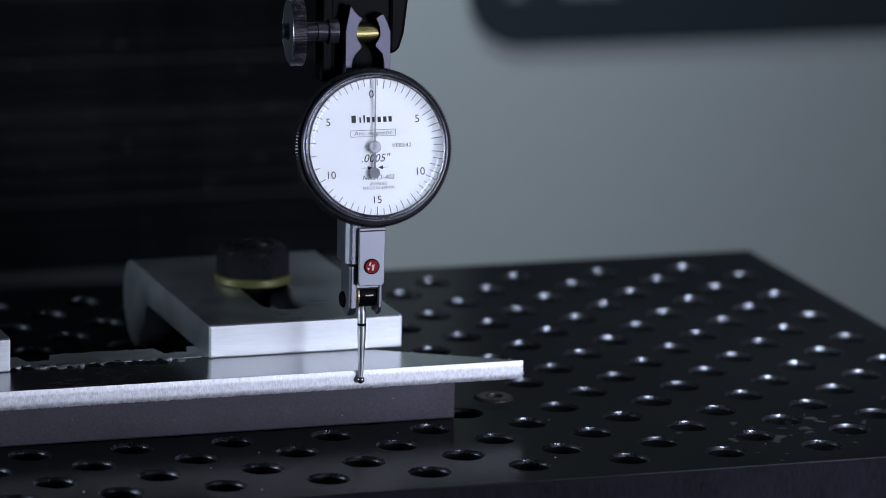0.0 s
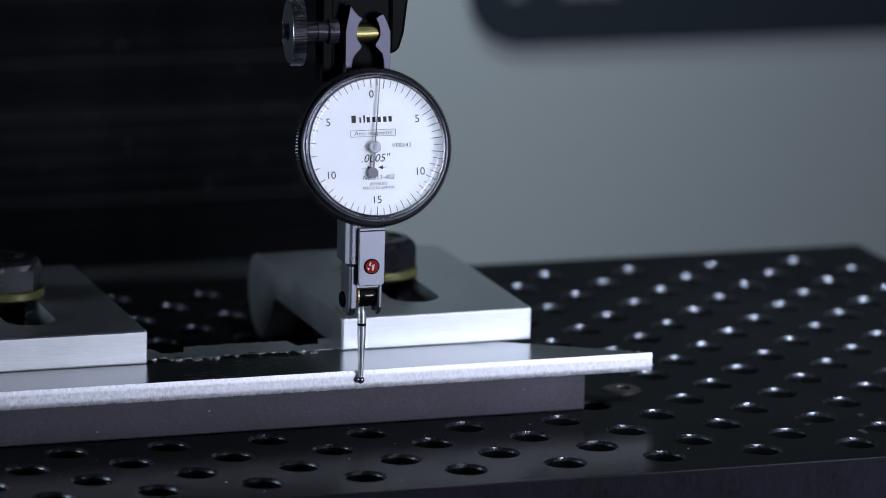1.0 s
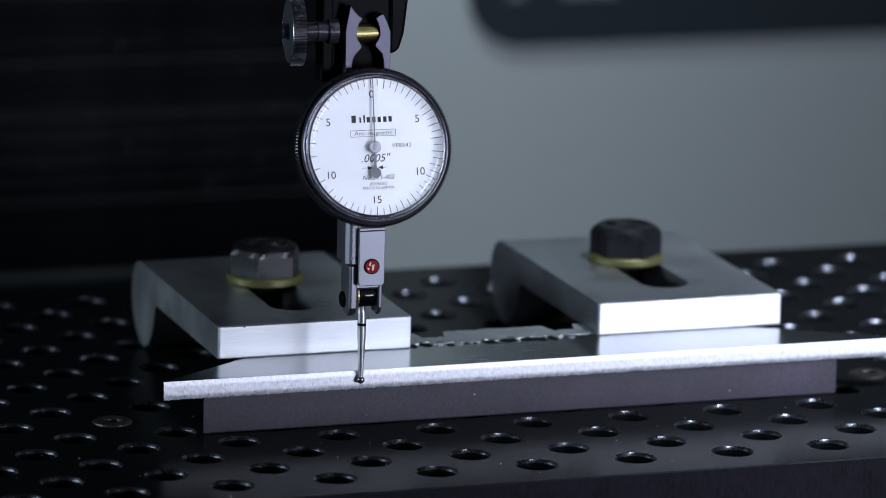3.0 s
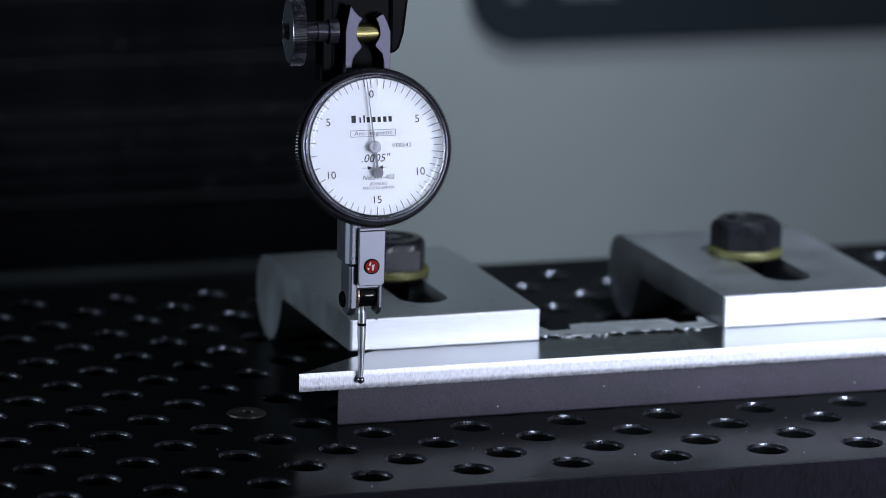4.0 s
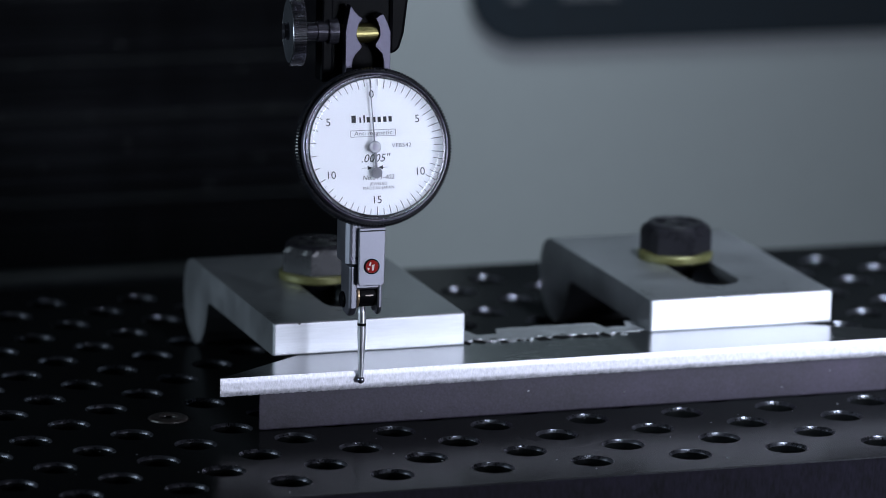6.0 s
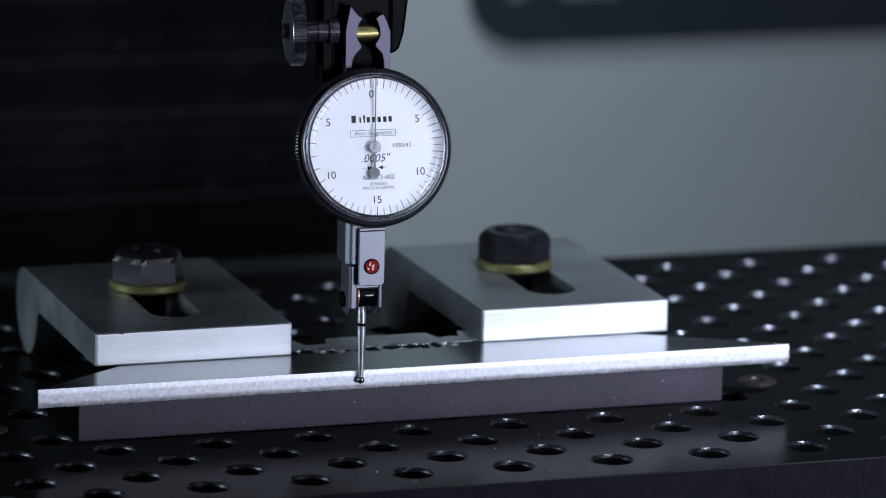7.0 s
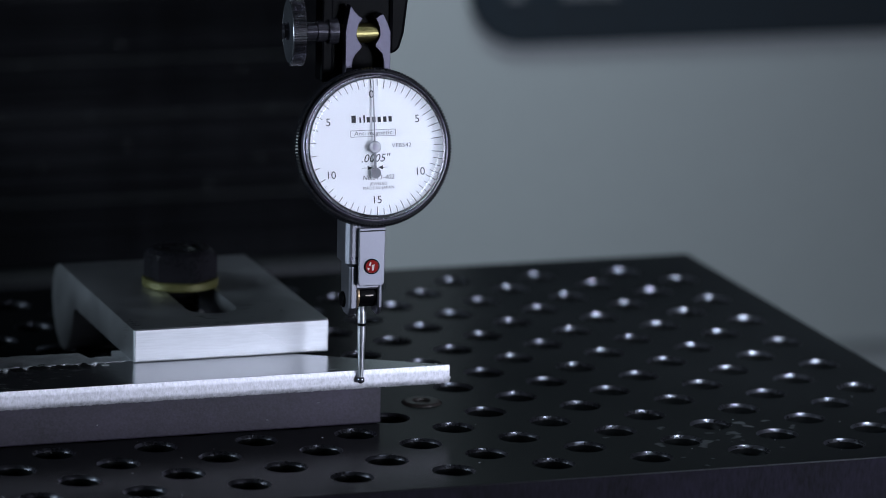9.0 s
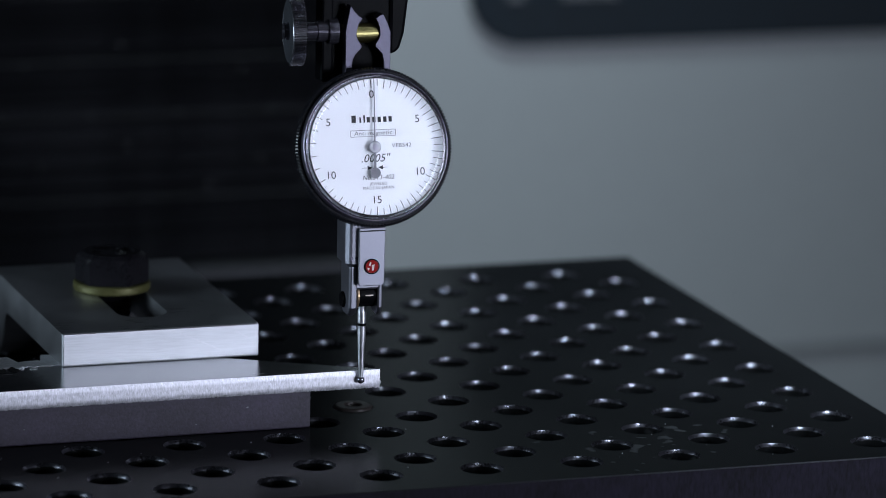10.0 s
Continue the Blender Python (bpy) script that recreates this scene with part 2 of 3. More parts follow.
# ---- the setting ----
def enclosure():
    wall = part("wall_back", box(-0.75, 1.1, 0.60, 0.64, -0.45, 1.4), M_WALL)
    tagged(wall, "smooth grey enamelled machine enclosure wall", "wall", kind="structure")
    for name, dims, mat, cat in (
            ("wall_left", (-1.6, -1.55, -2.2, 0.64, -0.45, 1.6), M_DARK, "wall"),
            ("wall_right", (1.5, 1.55, -2.2, 0.64, -0.45, 1.6), M_DARK, "wall"),
            ("wall_front", (-1.55, 1.5, -2.2, -2.15, -0.45, 1.6), M_DARK, "wall"),
            ("ceiling", (-1.6, 1.55, -2.2, 0.64, 1.6, 1.65), M_DARK, "ceiling"),
            ("floor", (-1.6, 1.55, -2.2, 0.64, -0.50, -0.45), M_DARK, "floor")):
        tagged(part(name, box(*dims), mat), "plain dark shop " + cat, cat, kind="structure")
    bm = prism([(-0.0005, 0), (0.0, 0.0), (0.0, 0.0045), (-0.0005, 0.0045)], "x", 0.15, 1.1)
    seam = part("trim", bm, M_SEAM, at=pose(0, 0.60, -0.1382))
    tagged(seam, "thin raised grey seam along the enclosure wall", "trim", kind="structure")
    # dark tinted panel with rounded corners on the wall
    r, x0, x1, z0, z1 = 0.0215, 0.2239, 0.95, -0.0123, 0.178
    pts = arc(x0 + r, z0 + r, r, 270, 180, 8) + arc(x0 + r, z1 - r, r, 180, 90, 8) + arc(x1 - r, z1 - r, r, 90, 0, 8) + \
        arc(x1 - r, z0 + r, r, 0, -90, 8)
    panel = part("wall_panel", prism(pts, "y", 0.5985, 0.5997, 0.0004), M_PANEL)
    tagged(panel, "dark blue-grey wall panel with rounded corners and pale writing", "panel")
    for xa, xb in ((0.2390, 0.2452), (0.2605, 0.2735), (0.2748, 0.2828)):
        part("writing_bar", box(xa, xb, 0.5981, 0.5985, 0.0055, 0.0085), M_DROP, panel)
    return wall


def bellows():
    """Folded way cover: ridges along x, closer towards its foot."""
    root = tagged(new("bellows_cover"), "black pleated bellows way cover behind the table", "way cover")
    root.location = (0.131, 0.43, -0.0545)
    rnd = random.Random(4)
    z, rows = 0.006, []
    while z < 0.36:
        h = rnd.uniform(0.0042, 0.0085)
        rows.append((z, h))
        z += h
    for z, h in rows:
        d = 0.006 + rnd.uniform(-0.0025, 0.0025)
        prof = [(0.012, 0), (0.0012, h * 0.42), (0.0, h * 0.5), (0.0012, h * 0.58), (0.012, h - 0.0002), (0.016, h - 0.0002), (0.016, 0)]
        bm = prism([(y * d / 0.008, zz) for y, zz in prof], "x", -1.15, 0.0)
        part("pleat", bm, M_BELLOWS, root, at=pose(0, rnd.uniform(-0.0020, 0.0010), z))
    # flange coloured lighter than the pleats for the light it catches
    part("bottom_flange", box(-1.15, 0.0, -0.008, 0.014, 0.0, 0.0058, 0.0008), M_FLANGE, root)
    for x, z in ((0.0002, 0.0090), (0.0304, 0.0077), (0.0595, 0.0084), (0.0909, 0.0080), (0.0400, 0.0308), (0.0809, 0.0219), (0.0875, -0.0083),
                 (0.0430, -0.0024), (0.0140, -0.0079), (0.0704, -0.0163), (0.0084, 0.0248), (0.1021, -0.0178)):
        part("droplet", turned([(0.0002, -0.0006), (0.0004, -0.0004), (0.0004, 0.002)], "y", 10), M_DROP, root, at=pose(x - 0.125, -0.0045, z + 0.0495))
    part("backing", box(-1.15, 0.0, 0.0145, 0.150, -0.05, 0.40), M_BELLOWS, root)
    return root


# ---- fixture plate ----
def fixture_plate():
    x0, x1, y0, y1 = PLATE
    top, deep, rim = 0.0, -0.0254, 0.0003
    bm = bmesh.new()
    h, half = PITCH / 4, PITCH / 2
    angles = sorted({round(2 * math.pi * k / 24, 6) for k in range(24)} |
                    {round(math.atan2(sy * h, sx * half) % (2 * math.pi), 6) for sx in (1, -1) for sy in (1, -1)})
    def tile(cx, cy):
        outer, rings = [], []
        for a in angles:
            c, s = math.cos(a), math.sin(a)
            k = min(half / abs(c) if abs(c) > 1e-9 else 9, h / abs(s) if abs(s) > 1e-9 else 9)
            outer.append(bm.verts.new((cx + k * c, cy + k * s, top)))
        levels = [(0.0052, top), (0.00515, -0.00005), (0.00465, -0.00080), (0.0046, -0.0011), (0.0045, -0.0018)]
        z = -0.0018
        for _ in range(4):
            levels += [(0.0044, z - 0.0006), (0.0047, z - 0.0014)]
            z -= 0.0016
        levels += [(0.0040, -0.022)]
        for r, zz in levels:
            rings.append([bm.verts.new((cx + r * math.cos(a), cy + r * math.sin(a), zz)) for a in angles])
        for row_k, (r0, r1) in enumerate(zip([outer] + rings, rings)):
            for k in range(len(angles)):
                face = bm.faces.new((r0[k - 1], r0[k], r1[k], r1[k - 1]))
                face.smooth, face.material_index = row_k > 0, 1 if 0 < row_k < 3 else 0
        bm.faces.new(rings[-1])

    def quad(a, b, c, d):
        bm.faces.new([bm.verts.new((p[0], p[1], top)) for p in ((a, c), (b, c), (b, d), (a, d))])

    xa, xb, ya, yb = x0 + rim, x1 - rim, y0 + rim, y1 - rim
    for row in range(16):
        cy = HOLE_Y + row * half
        xs = [HOLE_X + (i + row % 2 * 0.5) * PITCH for i in range(-12, 6 - row % 2)]
        for cx in xs:
            tile(cx, cy)
        quad(xa, xs[0] - half, cy - h, cy + h)
        quad(xs[-1] + half, xb, cy - h, cy + h)
    quad(xa, xb, ya, HOLE_Y - h)
    quad(xa, xb, HOLE_Y + 15 * half + h, yb)
    # bevelled edge all round, painted paler for its thin highlight and some wear
    for p in (((x0, y0), (x1, y0), (xb, ya), (xa, ya)), ((x1, y0), (x1, y1), (xb, yb), (xb, ya)),
              ((x1, y1), (x0, y1), (xa, yb), (xb, yb)), ((x0, y1), (x0, y0), (xa, ya), (xa, yb))):
        bm.faces.new([bm.verts.new((q[0], q[1], top - (rim if k < 2 else 0))) for k, q in enumerate(p)]).material_index = 2
    bmesh.ops.remove_doubles(bm, verts=bm.verts[:], dist=2e-6)
    root = part("fixture_plate", bm, M_PLATE)
    root.data.materials.append(M_CHAMFER)
    root.data.materials.append(M_PALE_EDGE)
    tagged(root, "glossy black steel fixture plate drilled with staggered threaded holes", "fixture plate")
    bm = bmesh.new()
    loop = ((x0, y0), (x1, y0), (x1, y1), (x0, y1))
    low = [bm.verts.new((x, y, deep)) for x, y in loop]
    up = [bm.verts.new((x, y, top - rim)) for x, y in loop]
    bm.faces.new(low)
    for k in range(4):
        bm.faces.new((low[k - 1], low[k], up[k], up[k - 1]))
    part("plate_edge", bm, M_PLATE_SIDE, root, "dull dark plate edge with faint machining marks")
    return root


def machine_table():
    ob = part("machine_table", box(-0.30, 0.12, 0.0, 0.19, -0.075, -0.0254, 0.002), M_PLATE_SIDE)
    return tagged(ob, "dark steel machine table under the fixture plate", "machine table", kind="structure")


def plug_screw(x, y):
    """A socket plug sunk flush in the plate."""
    root = tagged(new("plug_screw"), "rusty round plug screw sunk in the black plate", "screw", group="plug screws")
    root.location = (x, y, 0)
    prof = [(0.0018, -0.0012), (0.0021, 0.0002), (0.0024, 0.0006), (0.0042, 0.0006), (0.0048, 0.0003), (0.0050, -0.0002)]
    part("plug", turned(prof, "z", 24, True), M_RUST, root)
    return root


# ---- work piece and its riser ----
def riser_block():
    pts = [(-0.1717, 0.0438), (-0.0048, 0.0438), (-0.0480, 0.0720), (-0.1320, 0.0720)]
    ob = part("riser_block", prism(pts, "z", 0.0, WORK_Z, 0.0004), M_RISER)
    return tagged(ob, "matte purple-black riser block lying on the fixture plate", "riser block")


def work_piece():
    rnd = random.Random(7)
    back = []
    for k in range(81):
        x = -0.0440 - 0.0925 * k / 80
        dip = 0.0050 if -0.1075 < x < -0.1000 or -0.0725 < x < -0.0650 else 0.0
        back.append((x, 0.0765 - dip + rnd.uniform(-0.0007, 0.0007)))
    pts = [(-0.1816, WORK_Y + 0.0003), (0.0125, WORK_Y + 0.0003)] + back
    root = part("work_plate", prism(pts, "z", WORK_Z, WORK_TOP), M_FACE)
    tagged(root, "thin bright aluminium plate with a sawn front edge and slanted ends", "work piece")
    # the sawn edge: fine upright saw marks
    bm = bmesh.new()
    n, m = 900, 6
    xa, xb = -0.1816, 0.0125
    grid = []
    for i in range(n + 1):
        col = []
        x = xa + (xb - xa) * i / n
        nick = rnd.uniform(-0.00012, 0.00012)
        for j in range(m + 1):
            z = WORK_Z - 0.0001 + (WORK_TOP + 0.0001 - WORK_Z) * j / m
            y = WORK_Y - 0.000012 * noise.noise((x * 1500, z * 350, 3.1)) - 0.000006 * rnd.random()
            if j in (0, m):
                y += 0.00022
            if j == 0:
                z += nick
            col.append(bm.verts.new((x, y, z)))
        grid.append(col)
    for i in range(n):
        for j in range(m):
            bm.faces.new((grid[i][j], grid[i + 1][j], grid[i + 1][j + 1], grid[i][j + 1]))
    part("sawn_edge", bm, M_SAWN, root, "bright rough sawn aluminium edge", smooth=True)
    # a row of torn gouges with raised burrs between the clamps
    def lump(name, x, y, sx, sy, sz, mat):
        bm = bmesh.new()
        bmesh.ops.create_icosphere(bm, subdivisions=2, radius=1)
        for v in bm.verts:
            j = 0.75 + 0.5 * rnd.random()
            v.co = (v.co.x * sx * j, v.co.y * sy * j, v.co.z * sz)
        part(name, bm, mat, root, at=Matrix.Translation((x, y, WORK_TOP + sz * 0.15)))
    # the strip behind the gouges, slightly proud, coloured brighter for reflected light
    edge = [(-0.1152 + 0.0560 * k / 40, 0.0655 + rnd.uniform(-0.0009, 0.0009)) for k in range(41)]
    far = []
    for k in range(41):
        x = -0.0592 - 0.0560 * k / 40
        dip = 0.0055 if -0.1075 < x < -0.1000 or -0.0725 < x < -0.0650 else 0.0
        far.append((x, 0.0761 - dip + rnd.uniform(-0.0005, 0.0005)))
    part("lit_strip", prism(edge + far, "z", WORK_TOP - 0.0002, WORK_TOP + 0.00012), M_TORN_LIT, root, "strip of the plate coloured brighter for the light it reflects")
    for k in range(12):
        x = -0.1115 + 0.0410 * (k + rnd.uniform(-0.25, 0.25)) / 12
        # gouges are flat black lumps, the black standing for shade in the pits
        lump("gouge", x, 0.0641 + rnd.uniform(-0.0006, 0.0010), rnd.uniform(0.0010, 0.0022), rnd.uniform(0.0013, 0.0030), 0.0002, M_GOUGE)
    for k in range(22):
        x = -0.1125 + 0.0450 * (k + rnd.uniform(-0.4, 0.4)) / 22
        lump("burr", x, 0.0648 + rnd.uniform(-0.0018, 0.0018), rnd.uniform(0.0006, 0.0018), rnd.uniform(0.0005, 0.0012), rnd.uniform(0.0002, 0.0006), M_TORN_LIT)
    # ragged chips along the slanted right end
    for k in range(7):
        y = WORK_Y + 0.0005 + 0.0034 * k / 6
        part("burr", turned([(0.0002, -0.0004), (0.0006 + 0.0003 * rnd.random(), -0.0001), (0.0004, 0.0004)], "z", 7), M_TORN_LIT, root,
             at=pose(0.0124 - 0.0014 * k / 6 * 3.4 / 1.9, y, WORK_Z + 0.0005 + 0.0032 * rnd.random(), rnd.uniform(-30, 30), 60, 0))
    return root


def swarf():
    """Tiny bright metal chips lying on the plate and clinging to the riser."""
    rnd = random.Random(11)
    bm = bmesh.new()

    def chip(x, y, z, r):
        one = bmesh.ops.create_icosphere(bm, subdivisions=1, radius=r)
        for v in one["verts"]:
            v.co = Vector((x + v.co.x * rnd.uniform(0.6, 1.6), y + v.co.y * rnd.uniform(0.6, 1.4), z + v.co.z * 0.6))
    for x, z in ((-0.0340, 0.0036), (-0.0766, 0.0056), (-0.1020, 0.0080), (-0.1300, 0.0032), (-0.0210, 0.0085)):
        chip(x, 0.0437, z * 0.72, 0.00022)
    for _ in range(36):
        x, y = rnd.uniform(-0.25, 0.14), rnd.uniform(-0.015, 0.042)
        chip(x, y, 0.00008, rnd.choice((0.00010, 0.00013, 0.00022)))
    ob = part("swarf", bm, M_NOSE_LIT)
    return tagged(ob, "tiny bright metal chips scattered on the black plate", "swarf", kind="stuff")


def strap_clamp():
    """Heeled strap clamp with a bolt slot, nose at y = 0 and its left side at x = 0."""
    w = 0.0498
    root = tagged(new("strap_clamp"), "milled aluminium strap clamp with a rounded heel and bolt slot", "clamp", group="strap clamps")
    zt, zb = CLAMP_TOP, WORK_TOP
    # strap: its outline in y, z; the slot is cut as three pieces
    heel = [(0.0580, zb), (0.0598, 0.0125), (0.0608, 0.0090), (0.0630, 0.0048), (0.0662, 0.0016), (0.0705, 0.0), (0.0745, 0.0006), (0.0788, 0.0030),
            (0.0818, 0.0070), (0.0830, 0.0115), (0.0825, 0.0160), (0.0804, 0.0195), (0.0775, 0.0213), (0.0745, zt), (0.0580, zt)]
    sx0, sx1, sy0, sy1 = 0.0184, 0.0312, 0.0118, 0.0555
    r = (sx1 - sx0) / 2
    cx = (sx0 + sx1) / 2
    bm = bmesh.new()
    # the outline with the slot: outer loop bridged to the slot's loop, top and bottom
    slot = arc(cx, sy0 + r, r, 180, 360, 12) + arc(cx, sy1 - r, r, 0, 180, 12)
    outer = [(0, sy0 + r), (0, 0), (cx, 0), (w, 0), (w, sy0 + r), (w, sy1 - r), (w, 0.0580), (cx, 0.0580), (0, 0.0580), (0, sy1 - r)]
    from_top = []
    for z in (zb, zt):
        so = [bm.verts.new((x, y, z)) for x, y in slot]
        ou = [bm.verts.new((x, y, z)) for x, y in outer]
        e = []
        for loop in (so, ou):
            for k in range(len(loop)):
                e.append(bm.edges.new((loop[k - 1], loop[k])))
        bmesh.ops.triangle_fill(bm, use_beauty=True, use_dissolve=False, edges=e)
        from_top.append((so, ou))
    for which in (0, 1):
        a, b = from_top[0][which], from_top[1][which]
        for k in range(len(a)):
            if which == 1 and outer[k][1] > 0.0579 and outer[k - 1][1] > 0.0579:
                continue
            bm.faces.new((a[k - 1], a[k], b[k], b[k - 1]))
    bmesh.ops.recalc_face_normals(bm, faces=bm.faces)
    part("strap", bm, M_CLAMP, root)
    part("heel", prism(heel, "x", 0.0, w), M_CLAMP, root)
    # thin front face in the lighter metal, as if lit from the front
    part("nose", box(0.0, w, -0.0010, 0.0, zb, zt, 0.0004, 3), M_NOSE_LIT, root, "milled clamp nose in a lighter colour for the front light")
    return root


def clamp_bolt():
    """Hex bolt with a yellow zinc washer; origin on the plate."""
    root = tagged(new("clamp_bolt"), "black hex bolt with a yellow zinc washer through the clamp slot", "bolt", group="clamp bolts")
    z = CLAMP_TOP
    part("washer", turned([(0.0056, z), (0.0095, z), (0.0098, z + 0.0004), (0.0098, z + 0.0018), (0.0095, z + 0.0022), (0.0056, z + 0.0022)], "z", 72),
         M_ZINC, root, "yellow zinc-plated washer", smooth=False)
    zb, zt, rc = z + 0.0022, z + 0.0099, 0.0094
    bm = bmesh.new()
    loops = []
    for rr, zz, six in ((rc, zb, 1), (rc, zt - 0.0024, 1), (rc * 0.93, zt - 0.0010, 0.5), (rc * 0.78, zt - 0.0001, 0), (rc * 0.60, zt, 0), (rc * 0.55, zt - 0.0005, 0)):
        ring = []
        for k in range(36):
            a = 2 * math.pi * k / 36
            flat = 0.866 / math.cos((a % (math.pi / 3)) - math.pi / 6)
            ring.append(bm.verts.new((rr * (six * flat + 1 - six) * math.cos(a), rr * (six * flat + 1 - six) * math.sin(a), zz)))
        loops.append(ring)
    for r0, r1 in zip(loops, loops[1:]):
        for k in range(36):
            bm.faces.new((r0[k - 1], r0[k], r1[k], r1[k - 1]))
    bm.faces.new(loops[0])
    bm.faces.new(loops[-1])
    part("bolt_head", bm, M_BOLT, root, smooth=False)
    mark = turned([(0.0006, zt + 0.0001), (0.0022, zt), (0.0034, zt - 0.0004), (0.0040, zt - 0.0006)], "z", 24)
    for k in range(3):
        a = 2 * math.pi * k / 3
        bar = box(0.0022, 0.0050, -0.0003, 0.0003, zt - 0.0006, zt + 0.0001)
        bmesh.ops.rotate(bar, verts=bar.verts, cent=(0, 0, 0), matrix=Matrix.Rotation(a, 3, "Z"))
        me = bpy.data.meshes.new("bar")
        bar.to_mesh(me)
        bar.free()
        mark.from_mesh(me)
        bpy.data.meshes.remove(me)
    part("head_mark", mark, M_BOLT, root)
    prof = [(0.0040, -0.012)]
    zz = -0.010
    while zz < z:
        prof += [(0.0050, zz), (0.0045, zz + 0.0008)]
        zz += 0.0016
    prof += [(0.0048, z + 0.003)]
    part("shank", turned(prof, "z", 20), M_BOLT, root, "black threaded bolt shank")
    return root


# ---- dial test indicator ----
def indicator():
    root = tagged(new("dial_indicator"), "dial test indicator with a white dial and knurled black bezel", "dial indicator")
    root.location = (0.0073, 0.0422, 0.0117)
    # body parts are drawn about the stylus tip: x across, y back, z up
    part("body", prism([(-0.0052, -0.0066), (0.0032, -0.0068), (0.0032, 0.0040), (-0.0058, 0.0030), (-0.0062, -0.0052)], "z", 0.0303, 0.0480, 0.0004), M_SATIN, root)
    part("lower_body", box(-0.0051, 0.0029, -0.0058, 0.0014, 0.0240, 0.0300, 0.0005), M_SATIN, root)
    cover = arc(-0.0026, 0.0262, 0.0009, 180, 270, 6) + arc(0.0022, 0.0262, 0.0009, 270, 360, 6) + [(0.0032, 0.0397), (-0.0035, 0.0397)]
    part("front_cover", prism(cover, "y", -0.0078, -0.0071, 0.0002), M_SATIN, root, "flat satin cover plate")
    part("cover_line", box(-0.0034, 0.0031, -0.00795, -0.0078, 0.0388, 0.0391), M_INK, root)
    for x in (-0.0049, -0.0036):
        part("pin", turned([(0.0004, -0.0067), (0.0005, -0.0062)], "y", 14), M_JAW, root, at=pose(x, 0, 0.0321))
    # badge: red disc with pale flecks
    badge = part("badge", turned([(0.0016, -0.00815), (0.00165, -0.0078)], "y", 32), M_RED, root, "round red enamel badge", at=pose(-0.0002, 0, 0.0302))
    for pts in ([(-0.0008, 0.0004), (-0.0005, 0.0012), (-0.0002, 0.0010), (-0.0005, 0.0001)], [(-0.0001, 0.0004), (0.0006, 0.0005), (0.0004, -0.0009), (0.0000, -0.0010)],
                [(-0.0013, -0.0002), (-0.0006, -0.0004), (-0.0009, -0.0009)]):
        part("badge_fleck", prism(pts, "y", -0.00822, -0.0081), M_WHITE, badge)
    part("badge_ring", turned([(0.00165, -0.0081), (0.00192, -0.0081), (0.00192, -0.0078)], "y", 32, False), M_BLACK, badge)
    # fork ears round the pivot
    ear = [(-0.0061, 0.0301), (-0.0060, 0.0195), (-0.0052, 0.0180), (-0.0040, 0.0173), (-0.0010, 0.0175), (0.0004, 0.0184), (0.0012, 0.0210), (0.0014, 0.0301)]
    part("fork_ear", prism(ear, "x", -0.0052, -0.0031, 0.0006, 3), M_SATIN, root)
    part("fork_ear", prism(ear, "x", 0.0021, 0.0032, 0.0004), M_SATIN, root)
    part("ear_screw", turned([(0.0002, -0.0058), (0.0017, -0.0058), (0.0020, -0.0055), (0.0020, -0.0051)], "x", 28), M_BLACK, root, "black pivot screw",
         at=pose(0, -0.0012, 0.0208))
    part("pivot_drum", turned([(0.0030, -0.0022), (0.0033, -0.0020), (0.0033, 0.0018), (0.0030, 0.0020)], "x", 32), M_BLACK, root, "black stylus pivot", at=pose(0, -0.0018, 0.0222))
    part("pivot_washer", turned([(0.0036, -0.0029), (0.0037, -0.0027), (0.0037, -0.0023), (0.0033, -0.0022)], "x", 32), M_BRONZE, root, "thin bronze washer", at=pose(0, -0.0018, 0.0222))
    part("pivot_mark", box(-0.0008, 0.0012, -0.00520, -0.00505, 0.0222, 0.0225), M_WHITE, root)
    sty = part("stylus", turned([(0.0006, 0.0), (0.0006, 0.0006), (0.0006, 0.0012), (0.0010, 0.0110), (0.00105, 0.0136), (0.0009, 0.0138), (0.0009, 0.0142),
                                 (0.00105, 0.0144), (0.00105, 0.0170), (0.0009, 0.0180), (0.0009, 0.0205)], "z", 24), M_STEEL, root, "slender polished steel stylus", smooth=False)
    bm = bmesh.new()
    bmesh.ops.create_uvsphere(bm, u_segments=24, v_segments=16, radius=0.00095)
    part("ball_tip", bm, M_SHAFT, sty, "small polished ball tip", smooth=True)
    part("groove", turned([(0.00107, 0.0137), (0.00107, 0.0143)], "z", 24), M_BLACK, sty)

    # dial, tilted back towards the eye
    case = part("dial_case", turned([(0.0160, 0.0010), (0.0172, 0.0022), (0.0172, 0.0080), (0.0145, 0.0105)], "y", 64), M_BLACK, root,
                "round black dial case", at=pose(0.0002, -0.0067, 0.0593, 0, 0, -4) @ pose(0, 0, 0, -13.5) @ pose(0, 0, 0, 0, -0.9))
    # bezel: knurled ring behind, smooth lip in front
    prof = [(0.01741, -0.0012), (0.01744, -0.0018), (0.01752, -0.0022), (0.01762, -0.00238), (0.01773, -0.0024), (0.01785, -0.0022), (0.01796, -0.0018), (0.01808, -0.0011), (0.01810, 0.0)]
    part("bezel", turned(prof, "y", 128, False), M_BEZEL, case, "dark chrome bezel lip", smooth=True)
    prof = [(0.01685, 0.0003), (0.01690, -0.0006), (0.01698, -0.0015), (0.01708, -0.0020), (0.01718, -0.0021), (0.01726, -0.0018), (0.01730, -0.0012)]
    part("crystal_ring", turned(prof, "y", 128, False), M_RIM, case, "bright crystal retaining ring", smooth=True)
    part("bezel_groove", turned([(0.01728, -0.0012), (0.01744, -0.0012)], "y", 128, False), M_BLACK, case, "dark groove in the bezel")
    bm = bmesh.new()
    rings = []
